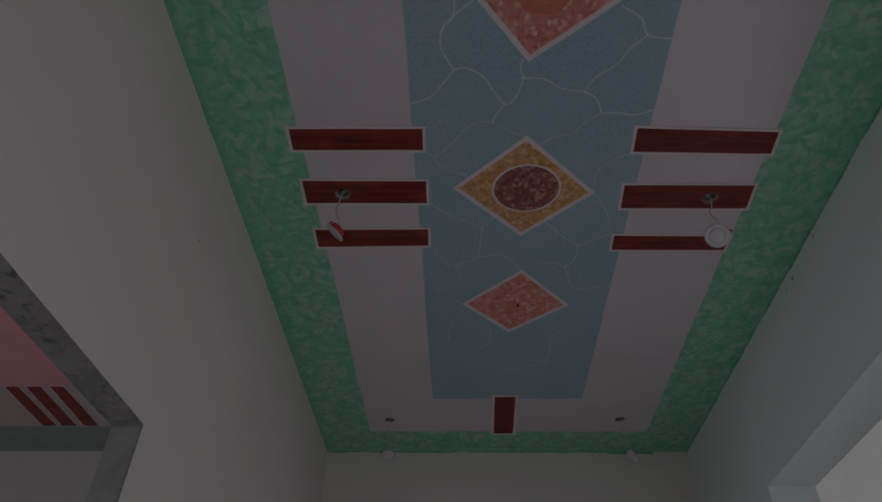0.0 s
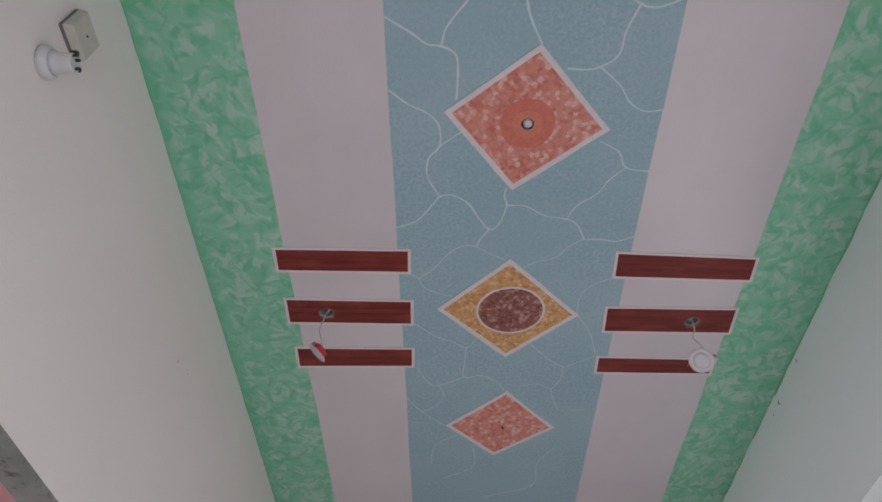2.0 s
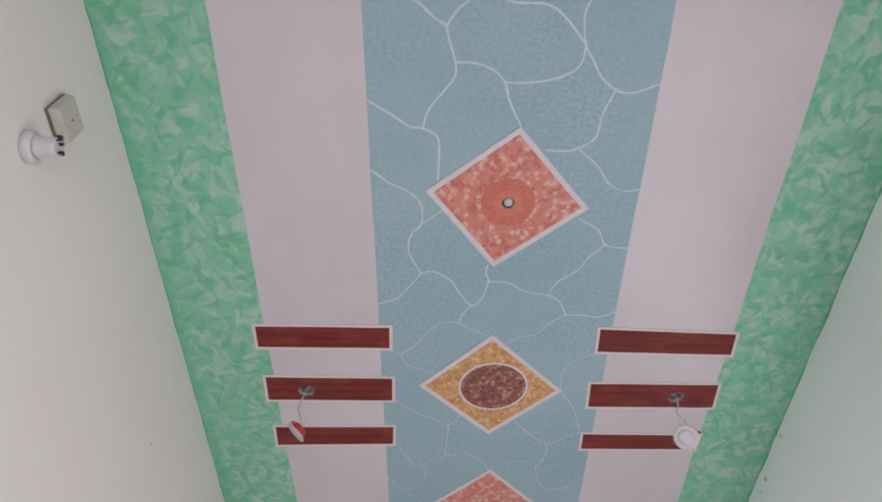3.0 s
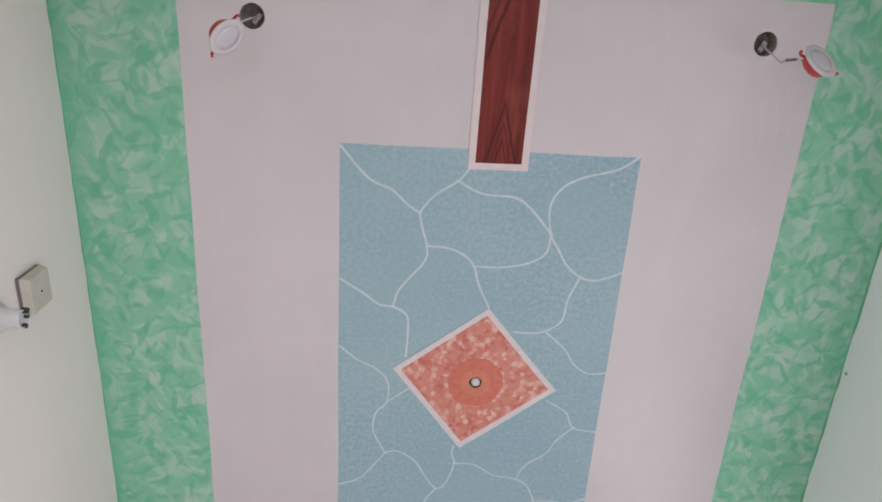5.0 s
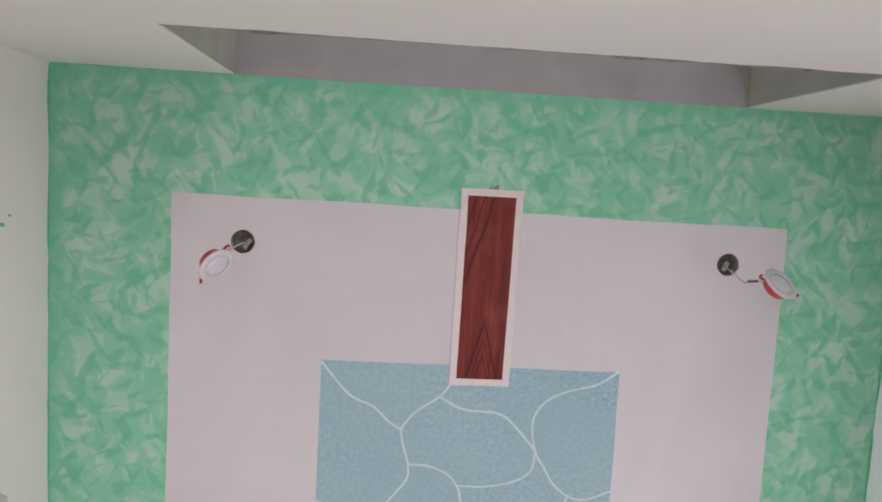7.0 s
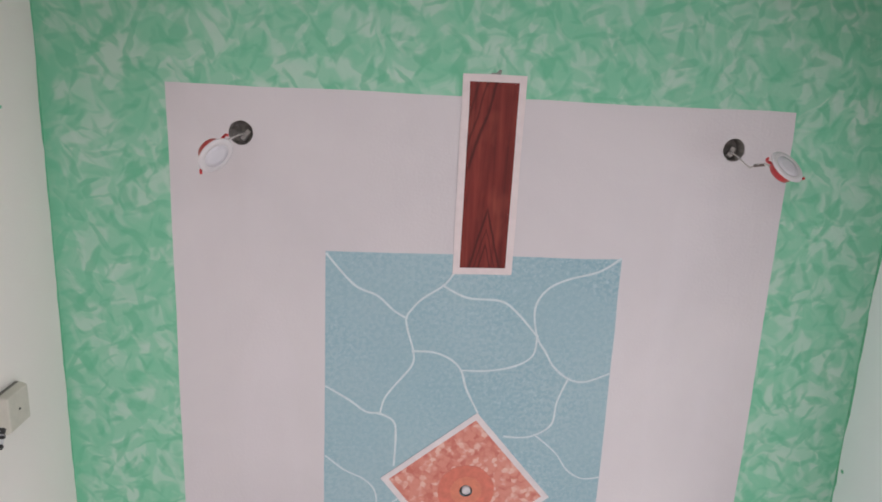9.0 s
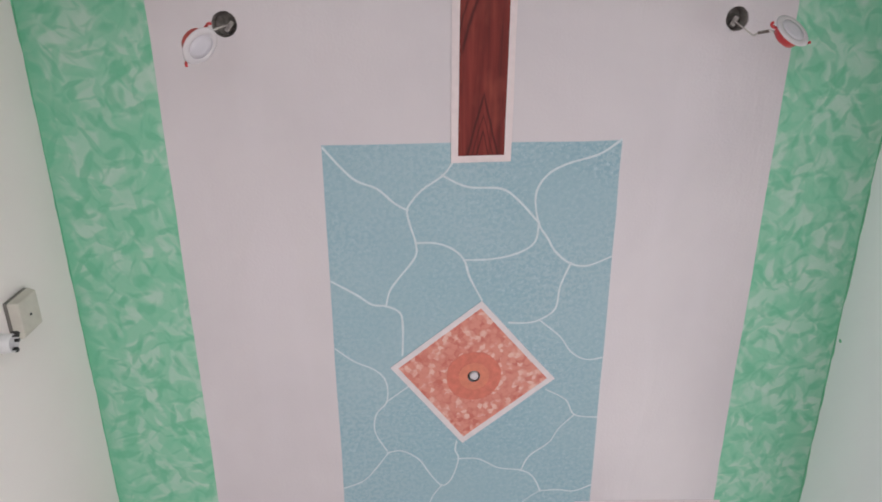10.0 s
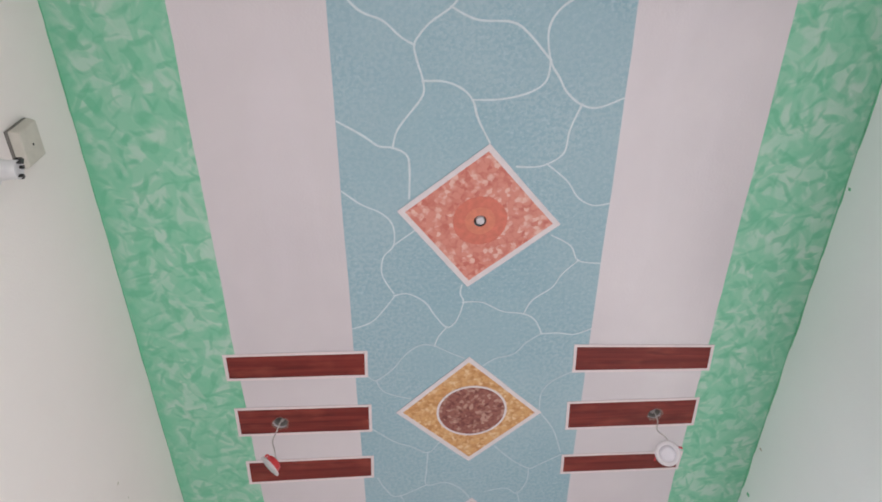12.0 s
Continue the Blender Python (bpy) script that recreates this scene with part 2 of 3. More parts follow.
# next room's white band, its dimness put into the colour too
M_NEXTBAND = plain("dim_toned_white_ceiling_paint", (0.430, 0.375, 0.365), 0.5, 0.4, 5, 0.10)
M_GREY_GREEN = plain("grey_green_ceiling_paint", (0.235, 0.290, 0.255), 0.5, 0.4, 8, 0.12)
M_CEMENT = cement("bare_grey_cement", (0.290, 0.285, 0.265), (0.190, 0.186, 0.172))
M_SOFFIT = plain("grey_cement_wash", (0.375, 0.348, 0.350), 0.8, 0.3, 9, 0.10, 0.0, 0.3)
M_REVEAL = plain("grey_reveal_wash", (0.345, 0.325, 0.290), 0.8, 0.3, 9, 0.14, 0.0, 0.3)
M_DARK = cement("dark_slab_concrete", (0.330, 0.305, 0.285), (0.230, 0.210, 0.195))
M_FLOOR = plain("pale_floor_screed", (0.420, 0.402, 0.385), 0.6, 0.4, 5, 0.14)
M_YARD = plain("yard_concrete", (0.560, 0.550, 0.525), 0.85, 0.3, 4, 0.2)
M_RIM = plain("white_lamp_plastic", (0.640, 0.592, 0.614), 0.35, 0.5, 30, 0.03)
M_DIFF = plain("milky_lamp_diffuser", (0.640, 0.600, 0.650), 0.28, 0.5, 30, 0.04)
M_REDP = plain("red_lamp_plastic", (0.560, 0.040, 0.045), 0.32, 0.5, 30, 0.08)
M_CORD = plain("grey_white_flex", (0.560, 0.520, 0.500), 0.5, 0.4, 60, 0.3)
M_TAPE = plain("dark_insulating_tape", (0.150, 0.115, 0.105), 0.5, 0.4, 60, 0.3)
M_BOX = plain("aged_grey_plastic", (0.520, 0.490, 0.430), 0.5, 0.4, 35, 0.08)
M_BOX_GAP = plain("dark_box_gap", (0.170, 0.160, 0.145), 0.6, 0.3, 40, 0.15)
M_HOLDER = plain("white_bakelite", (0.600, 0.595, 0.600), 0.3, 0.5, 30, 0.04)
M_BLACK = plain("black_metal", (0.025, 0.024, 0.023), 0.45, 0.5, 50, 0.2)
M_PLASTER = plain("crumbled_plaster", (0.230, 0.150, 0.130), 0.9, 0.2, 120, 0.25, 0.0, 0.5)
M_SPLASH = plain("green_paint_splash", (0.150, 0.480, 0.290), 0.5, 0.4, 60, 0.2)


# ---------------------------------------------------------------- building blocks
def part(name, bm, material, parent=None, label="", at=None):
    me = bpy.data.meshes.new(name)
    bmesh.ops.recalc_face_normals(bm, faces=bm.faces)
    bm.to_mesh(me)
    bm.free()
    for m in material if isinstance(material, (list, tuple)) else (material,):
        me.materials.append(m)
    ob = new(name, me)
    if parent:
        ob.parent = parent
    if at is not None:
        ob.matrix_basis = at
    if label:
        ob["label"] = label
    return ob


def thing(name, label, category, place=None, group="", kind=""):
    ob = new(name)
    ob.empty_display_size = 0.05
    if place is not None:
        ob.matrix_basis = place
    return tagged(ob, label, category, group, kind)


def tessellate(loops):
    from mathutils.geometry import tessellate_polygon
    return tessellate_polygon([[Vector((x, y, 0)) for x, y in lp] for lp in loops])


def add_plate(bm, loops, low, high, to=None, slot=0):
    """A flat plate with holes: loops in x, y (the first is the outline), between two heights, laid by the matrix to."""
    to = to or Matrix()
    flat = [p for lp in loops for p in lp]
    rows = [[bm.verts.new(to @ Vector((x, y, z))) for x, y in flat] for z in (low, high)]
    made = []
    for tri in tessellate(loops):
        for row in rows:
            made.append(bm.faces.new([row[i] for i in tri]))
    start = 0
    for lp in loops:
        n = len(lp)
        for i in range(n):
            a, b = start + i, start + (i + 1) % n
            made.append(bm.faces.new((rows[0][a], rows[0][b], rows[1][b], rows[1][a])))
        start += n
    for f in made:
        f.material_index = slot
    return bm


def rect(x0, y0, x1, y1):
    return [(x0, y0), (x1, y0), (x1, y1), (x0, y1)]


def ring(cx, cy, rx, ry=None, n=28, rough=0.0, seed=0):
    rnd = random.Random(seed)
    ry = ry or rx
    out = []
    for i in range(n):
        a = 2 * math.pi * i / n
        k = 1 + rough * rnd.uniform(-1, 1)
        out.append((cx + rx * k * math.cos(a), cy + ry * k * math.sin(a)))
    return out


def hand_edge(points, step=0.06, wobble=0.0015, seed=1):
    """A closed outline whose sides are cut in by hand: short steps with a slight wobble."""
    out = []
    for i, (a, b) in enumerate(zip(points, points[1:] + points[:1])):
        a, b = Vector(a), Vector(b)
        n = max(1, int((b - a).length / step))
        side = Vector((-(b - a).y, (b - a).x)).normalized()
        for k in range(n):
            p = a.lerp(b, k / n)
            w = noise.noise(Vector((p.x * 3.1 + seed * 9.7, p.y * 3.1, i))) * wobble * 2 + noise.noise(Vector((p.x * 17, p.y * 17 + seed, i))) * wobble
            out.append(tuple(p + side * w) if k else tuple(p))
    return out


def inset(poly, d):
    """The polygon pulled in by d on every side (d < 0: pushed out)."""
    n = len(poly)
    area = sum(poly[i][0] * poly[(i + 1) % n][1] - poly[(i + 1) % n][0] * poly[i][1] for i in range(n))
    s = 1 if area > 0 else -1
    out = []
    for i in range(n):
        p0, p1, p2 = (Vector(poly[j % n]) for j in (i - 1, i, i + 1))
        a, b = (p1 - p0).normalized(), (p2 - p1).normalized()
        na, nb = Vector((-a.y, a.x)) * s, Vector((-b.y, b.x)) * s
        k = (na + nb) / max(0.3, 1 + na.dot(nb))
        out.append(tuple(p1 + k * d))
    return out


def add_box(bm, x0, y0, z0, x1, y1, z1, bevel=0.0, to=None):
    g = bmesh.ops.create_cube(bm, size=1.0)
    m = Matrix.Translation(((x0 + x1) / 2, (y0 + y1) / 2, (z0 + z1) / 2)) @ Matrix.Diagonal((x1 - x0, y1 - y0, z1 - z0, 1))
    bmesh.ops.transform(bm, matrix=(to or Matrix()) @ m, verts=g["verts"])
    if bevel:
        edges = {e for v in g["verts"] for e in v.link_edges}
        bmesh.ops.bevel(bm, geom=list(edges), offset=bevel, segments=2, affect="EDGES", profile=0.6)
    return bm


def lathe(bm, profile, n=28, smooth=True):
    """A turned shape: (radius, height) pairs round the z axis; a radius of 0 closes it."""
    rows = []
    for r, z in profile:
        if r < 1e-6:
            rows.append([bm.verts.new((0, 0, z))])
        else:
            rows.append([bm.verts.new((r * math.cos(2 * math.pi * i / n), r * math.sin(2 * math.pi * i / n), z)) for i in range(n)])
    for a, b in zip(rows, rows[1:]):
        for i in range(n):
            j = (i + 1) % n
            q = [a[i % len(a)], a[j % len(a)], b[j % len(b)], b[i % len(b)]]
            q = list(dict.fromkeys(q))
            if len(q) > 2:
                bm.faces.new(q).smooth = smooth
    return bm


def glide(points, steps=6):
    """A smooth line through waypoints."""
    p = [Vector(points[0])] + [Vector(q) for q in points] + [Vector(points[-1])]
    out = []
    for i in range(1, len(p) - 2):
        for k in range(steps):
            t = k / steps
            a, b, c, d = p[i - 1 : i + 3]
            out.append(0.5 * (2 * b + (c - a) * t + (2 * a - 5 * b + 4 * c - d) * t * t + (3 * b - a - 3 * c + d) * t**3))
    out.append(p[-1])
    return out


def tube(bm, points, radius, sides=8, steps=6):
    line = glide(points, steps)
    rows, up = [], Vector((0.31, 0.77, 0.55))
    for i, p in enumerate(line):
        d = (line[min(i + 1, len(line) - 1)] - line[max(i - 1, 0)]).normalized()
        u = d.cross(up).normalized()
        v = d.cross(u)
        rows.append([bm.verts.new(p + radius * (u * math.cos(2 * math.pi * k / sides) + v * math.sin(2 * math.pi * k / sides))) for k in range(sides)])
    for a, b in zip(rows, rows[1:]):
        for k in range(sides):
            bm.faces.new((a[k], a[(k + 1) % sides], b[(k + 1) % sides], b[k])).smooth = True
    bm.faces.new(rows[0])
    bm.faces.new(rows[-1])
    return bm


def ribbon(bm, points, width, low, high, seed=0):
    """A brushed line lying under the ceiling: flat, with a width that varies a little."""
    line = glide([(x, y, 0) for x, y in points], 7)
    rows = []
    for i, p in enumerate(line):
        d = (line[min(i + 1, len(line) - 1)] - line[max(i - 1, 0)]).normalized()
        s = Vector((-d.y, d.x, 0)) * width * (0.5 + 0.16 * noise.noise(Vector((p.x * 22 + seed, p.y * 22, 0))))
        rows.append([bm.verts.new((q.x, q.y, z)) for q, z in ((p - s, high), (p - s * 0.7, low), (p + s * 0.7, low), (p + s, high))])
    for a, b in zip(rows, rows[1:]):
        for k in range(4):
            bm.faces.new((a[k], a[(k + 1) % 4], b[(k + 1) % 4], b[k]))
    bm.faces.new(rows[0])
    bm.faces.new(rows[-1])
    return bm


YZ = Matrix(((0, 0, 1, 0), (1, 0, 0, 0), (0, 1, 0, 0), (0, 0, 0, 1)))     # plate x, y, height -> world y, z, x
XZ = Matrix(((1, 0, 0, 0), (0, 0, 1, 0), (0, 1, 0, 0), (0, 0, 0, 1)))     # plate x, y, height -> world x, z, y


def wall(name, loops, low, high, to, material=None, label="cream painted plaster wall"):
    bm = add_plate(bmesh.new(), loops, low, high, to)
    return tagged(part(name, bm, material or M_WALL), label, "wall", "", "structure")


# ---------------------------------------------------------------- the room's shell
DOOR_Y0, DOOR_Y1, DOOR_Z, DOOR_LOW = 1.08, 2.03, 2.146, 2.124          # doorway in the left wall
OPEN_Y0, OPEN_Y1, OPEN_Z = 0.40, 3.36, 2.524          # wide opening in the right wall
VENT_X0, VENT_X1, VENT_Z = 0.427, 1.699, 2.588       # ventilator under the ceiling in the near wall
TL, TR, TN = 0.072, 0.20, 0.23                        # wall thicknesses
TOP = 3.30
NEAR = 0.012                                          # inner face of the near wall

floor = part("floor", add_plate(bmesh.new(), [rect(-3.3, 0.2 - 0.43, W + TR, L + 0.2)], -0.12, 0.0), M_FLOOR)
tagged(floor, "pale cement screed floor", "floor", "", "structure")
yard = part("ground", add_plate(bmesh.new(), [rect(-60, -60, 60, 60)], -0.4, -0.125), M_YARD)
tagged(yard, "pale concrete yard around the house", "ground", "", "structure")

wall("wall_left", [[(-0.23, 0), (DOOR_Y0, 0), (DOOR_Y0, DOOR_LOW), (DOOR_Y1, DOOR_Z), (DOOR_Y1, 0), (L + 0.2, 0), (L + 0.2, TOP), (-0.23, TOP)]], -TL, 0.0, YZ,
     label="cream painted plaster wall with an open doorway")
wall("wall_right", [[(-0.23, 0), (OPEN_Y0, 0), (OPEN_Y0, OPEN_Z), (OPEN_Y1, OPEN_Z), (OPEN_Y1, 0), (L + 0.2, 0), (L + 0.2, TOP), (-0.23, TOP)]], W, W + TR, YZ, M_MINT,
     label="pale mint painted plaster wall with a wide bright opening")
# the doorway below is out of view, added to let the fill in
wall("wall_near", [[(0, 0), (0.14, 0), (0.14, 2.1), (1.26, 2.1), (1.26, 0), (W, 0), (W, TOP), (VENT_X1, TOP), (VENT_X1, VENT_Z), (VENT_X0, VENT_Z), (VENT_X0, TOP), (0, TOP)]], -TN, NEAR, XZ,
     label="cream painted plaster wall with a ventilator gap and an added unseen doorway")
wall("wall_far", [rect(0, 0, W, TOP)], L, L + 0.2, XZ)

# bare cement lining of the doorway
door_lining = thing("door_lining", "bare grey cement lining of an open doorway", "door frame", kind="structure")
c = 0.012
part("head", add_plate(bmesh.new(), [[(DOOR_Y0, DOOR_LOW - c), (DOOR_Y1, DOOR_Z - c), (DOOR_Y1, DOOR_Z), (DOOR_Y0, DOOR_LOW)]], -TL - 0.001, 0.001, YZ), M_CEMENT, door_lining)
part("jamb", add_box(bmesh.new(), -TL - 0.001, DOOR_Y0, 0, 0.001, DOOR_Y0 + c, DOOR_LOW - c, 0.001), M_CEMENT, door_lining)
part("jamb", add_box(bmesh.new(), -TL - 0.001, DOOR_Y1 - c, 0, 0.001, DOOR_Y1, DOOR_Z - c, 0.001), M_CEMENT, door_lining)

# ventilator lining: grey cement reveals, soffit at ceiling level, rough sill
vent = thing("ventilator_lining", "grey cement lining of a ventilator gap", "ventilator", kind="structure")
part("soffit", add_plate(bmesh.new(), [rect(VENT_X0, -TN, VENT_X1, NEAR)], H + 0.001, H + 0.05), M_SOFFIT, vent)
part("reveal", add_box(bmesh.new(), VENT_X0 - 0.001, -TN, VENT_Z, VENT_X0 + 0.004, NEAR - 0.003, H + 0.001), M_REVEAL, vent)
part("reveal", add_box(bmesh.new(), VENT_X1 - 0.004, -TN, VENT_Z, VENT_X1 + 0.001, NEAR - 0.003, H + 0.001), M_REVEAL, vent)

# darker patch with a curved edge in the soffit's right corner
patch_outline = glide([(1.565, -0.125, 0), (1.605, -0.108, 0), (1.650, -0.090, 0), (1.678, -0.062, 0), (1.687, -0.002, 0)], 5)
patch_outline = [(p[0], p[1]) for p in patch_outline] + [(VENT_X1 - 0.005, -0.002), (VENT_X1 - 0.005, -TN + 0.01), (1.565, -TN + 0.01)]
part("mortar_smear", add_plate(bmesh.new(), [patch_outline], H - 0.001, H + 0.0015), M_REVEAL, vent, "darker patch in the corner")

bm = bmesh.new()
steps = 90
rows = []
for i in range(steps + 1):
    x = VENT_X0 + (VENT_X1 - VENT_X0) * i / steps
    r = 0.0040 + 0.0065 * abs(noise.noise(Vector((x * 9, 1.7, 0)))) + 0.002 * noise.noise(Vector((x * 31, 4.2, 0)))
    rows.append([bm.verts.new((x, NEAR - 0.004 + r * math.cos(a), VENT_Z + 0.001 + r * math.sin(a))) for a in (k * math.pi / 3 for k in range(6))])
for a, b in zip(rows, rows[1:]):
    for k in range(6):
        bm.faces.new((a[k], a[(k + 1) % 6], b[(k + 1) % 6], b[k]))
bm.faces.new(rows[0])
bm.faces.new(rows[-1])
part("sill_edge", bm, M_CEMENT, vent, "ragged cement edge of the sill")

# ---------------------------------------------------------------- the painted ceiling
HOLES = [(0.460, 0.413, 0.029), (1.685, 0.409, 0.029), (0.393, 2.139, 0.024), (1.703, 2.181, 0.023), (0.409, 3.880, 0.027), (1.667, 3.872, 0.027)]
EYE_HOLE = (1.053, 1.378, 0.0185)


def holes_in(x0, y0, x1, y1, extra=0.0, sides=36):
    return [ring(x, y, r + extra, n=sides, rough=0.015, seed=i) for i, (x, y, r) in enumerate(HOLES) if x0 < x < x1 and y0 < y < y1]


BAND = (0.286, 0.297, 1.838, 4.016)
BLUE = (0.655, 0.700, 1.432, 3.643)
band_edge = hand_edge([(0.287, 0.301), (1.832, 0.311), (1.838, 4.016), (0.286, 4.016)], 0.07, 0.002, 3)
blue_edge = hand_edge([(0.663, 0.700), (1.427, 0.701), (1.432, 3.643), (0.655, 3.643)], 0.10, 0.0015, 5)


def blue_side(y, right):
    """Where the blue panel's slightly splayed long edges run at y."""
    far = (y - 0.70) / 2.943
    return 1.427 + 0.005 * far if right else 0.663 - 0.008 * far


bm = bmesh.new()
add_plate(bm, [rect(0, NEAR, W, L)] + holes_in(0, 0, W, L) + [ring(*EYE_HOLE, n=16)], H + 0.006, H + 0.045, slot=2)
add_plate(bm, [rect(0, NEAR, W, L)], H + 0.045, H + 0.12, slot=3)
add_plate(bm, [rect(0, NEAR, W, L), band_edge], H, H + 0.006, slot=0)
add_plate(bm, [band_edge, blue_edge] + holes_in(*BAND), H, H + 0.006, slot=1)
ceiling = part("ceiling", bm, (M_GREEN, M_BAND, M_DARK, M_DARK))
tagged(ceiling, "painted ceiling, white band inside a rag-rolled green border", "ceiling", "", "structure")

roof = part("roof_slab", add_plate(bmesh.new(), [rect(-3.4, -0.3, W + TR, L + 0.25)], TOP, TOP + 0.15), M_DARK)
tagged(roof, "concrete roof slab", "roof", "", "structure")

# green paint run over on to the tops of the walls
def paint_run(name, start, end, out, deep, seed):
    """A ragged green edge, 1 mm thick, where the border paint laps on to a wall."""
    a, b = Vector(start), Vector(end)
    n = int((b - a).length / 0.03)
    upper, lower = [], []
    for i in range(n + 1):
        p = a.lerp(b, i / n)
        d = deep * (0.55 + 0.9 * noise.noise(Vector((i * 0.21, seed, 0))) + 0.5 * noise.noise(Vector((i * 0.83, seed, 3))))
        upper.append(p)
        lower.append(p - Vector((0, 0, max(0.0015, d))))
    bm = bmesh.new()
    o = Vector(out) * 0.0012
    grid = [[bm.verts.new(q) for q in (u, l, l + o, u + o)] for u, l in zip(upper, lower)]
    for g, h in zip(grid, grid[1:]):
        for k in range(4):
            bm.faces.new((g[k], g[(k + 1) % 4], h[(k + 1) % 4], h[k]))
    bm.faces.new(grid[0])
    bm.faces.new(grid[-1])
    return tagged(part(name, bm, M_SPLASH), "ragged green paint edge along the top of a wall", "trim", "", "structure")


paint_run("trim_left", (0, 0.02, H), (0, L - 0.01, H), (1, 0, 0), 0.008, 1)
paint_run("trim_right", (W, 0.02, H), (W, L - 0.01, H), (-1, 0, 0), 0.010, 2)
paint_run("trim_far", (0.01, L, H), (1.92, L, H), (0, -1, 0), 0.010, 3)
paint_run("trim_far_end", (1.66, L - 0.0015, H), (1.925, L - 0.0015, H), (0, -1, 0), 0.022, 7)
paint_run("trim_near", (0.01, NEAR, H), (VENT_X0 - 0.005, NEAR, H), (0, 1, 0), 0.006, 4)

# ---------------------------------------------------------------- ceiling decoration
TH = 0.0014            # the raised build-up of each painted figure


def frame_and_field(owner, poly, width, line_mat, field_mat, holes=(), field="field", seed=1):
    """A figure in two parts: its painted outline and its field."""
    outer, inner = hand_edge(list(poly), 0.07, 0.0012, seed), hand_edge(inset(list(poly), width), 0.07, 0.0008, seed + 1)
    cut = list(holes)
    part("outline", add_plate(bmesh.new(), [outer, inner], -TH, 0), line_mat, owner)
    return part(field, add_plate(bmesh.new(), [inner] + cut, -TH + 0.0006, 0), field_mat, owner)


blue_panel = thing("blue_ceiling_panel", "long speckled blue painted ceiling panel with pale crazing lines", "ceiling panel", pose(0, 0, H))
part("field", add_plate(bmesh.new(), [blue_edge, ring(*EYE_HOLE, n=16)], 0.0, 0.006), M_BLUE, blue_panel)

vein_count = 0


def draw_vein(*points):
    """One pale crazing line of the blue panel."""
    global vein_count
    vein_count += 1
    far = max(p[1] for p in points) > 2.6
    faded = max(p[1] for p in points) > 1.84
    ends = []
    for p, q in ((points[0], points[1]), (points[-1], points[-2])):
        x, y = p
        if x < BLUE[0] + 0.035 or x > BLUE[2] - 0.035:
            x = blue_side(y, False) + 0.001 if x < 1 else blue_side(y, True) - 0.001
        else:
            d = (Vector(p) - Vector(q)).normalized() * 0.004
            x, y = x + d.x, y + d.y
        ends.append((x, y))
    line = [ends[0], *points[1:-1], ends[1]]
    deep = -0.0006 - 0.000012 * vein_count
    part("crazing_line", ribbon(bmesh.new(), line, 0.0042 if far else 0.0052 if points[0][1] > 1.2 else 0.0068, deep, 0.001, vein_count), M_FAINT if faded else M_VEIN, blue_panel)


draw_vein((0.668, 0.705), (0.735, 0.786), (0.796, 0.815), (0.839, 0.854), (0.872, 0.874))
draw_vein((0.988, 0.754), (0.965, 0.784), (0.914, 0.819), (0.886, 0.849), (0.872, 0.874), (0.877, 0.909), (0.893, 0.966), (0.890, 1.007), (0.845, 1.066), (0.820, 1.103), (0.809, 1.147))
draw_vein((0.965, 0.784), (1.028, 0.815), (1.115, 0.822), (1.161, 0.852), (1.220, 0.918))
draw_vein((1.428, 0.699), (1.371, 0.736), (1.286, 0.761), (1.235, 0.791), (1.209, 0.842), (1.220, 0.918), (1.248, 0.965), (1.271, 1.003), (1.314, 1.038), (1.361, 1.046), (1.425, 1.021))
draw_vein((0.893, 0.966), (0.946, 0.968), (0.991, 0.986), (1.022, 1.018), (1.039, 1.072), (1.072, 1.138))
draw_vein((1.022, 1.018), (1.096, 1.018), (1.170, 1.002), (1.213, 0.971), (1.220, 0.918))
draw_vein((1.314, 1.038), (1.289, 1.106), (1.279, 1.173), (1.235, 1.206), (1.194, 1.214), (1.152, 1.211))
draw_vein((1.235, 1.206), (1.296, 1.259), (1.333, 1.312), (1.378, 1.339), (1.431, 1.335))
draw_vein((0.664, 1.068), (0.727, 1.108), (0.771, 1.141), (0.809, 1.147), (0.846, 1.169), (0.853, 1.214), (0.850, 1.299))
draw_vein((0.665, 1.272), (0.714, 1.315), (0.770, 1.345), (0.801, 1.386), (0.801, 1.452), (0.769, 1.494), (0.764, 1.556), (0.795, 1.620))
draw_vein((0.801, 1.452), (0.863, 1.405))
draw_vein((0.799, 1.631), (0.766, 1.679), (0.722, 1.729), (0.664, 1.752))
draw_vein((0.799, 1.631), (0.840, 1.626), (0.891, 1.660), (0.922, 1.712), (0.959, 1.760), (0.990, 1.735), (1.010, 1.665), (1.000, 1.633), (1.004, 1.603))
draw_vein((0.959, 1.760), (0.932, 1.798), (0.921, 1.832))
draw_vein((1.010, 1.665), (1.068, 1.668), (1.133, 1.705), (1.203, 1.719), (1.242, 1.747), (1.266, 1.801))
draw_vein((1.269, 1.436), (1.328, 1.473), (1.357, 1.526), (1.422, 1.539))
draw_vein((1.357, 1.526), (1.312, 1.573), (1.285, 1.621), (1.226, 1.668), (1.203, 1.719))
draw_vein((1.266, 1.801), (1.323, 1.801), (1.373, 1.809), (1.426, 1.789))
draw_vein((1.266, 1.801), (1.221, 1.833), (1.180, 1.880), (1.120, 1.897), (1.082, 1.924))
draw_vein((0.921, 1.832), (0.873, 1.829), (0.823, 1.868), (0.784, 1.922), (0.727, 1.969), (0.700, 1.949))
draw_vein((0.921, 1.832), (0.965, 1.861), (1.014, 1.888))
draw_vein((0.727, 1.969), (0.752, 2.022), (0.835, 2.057))
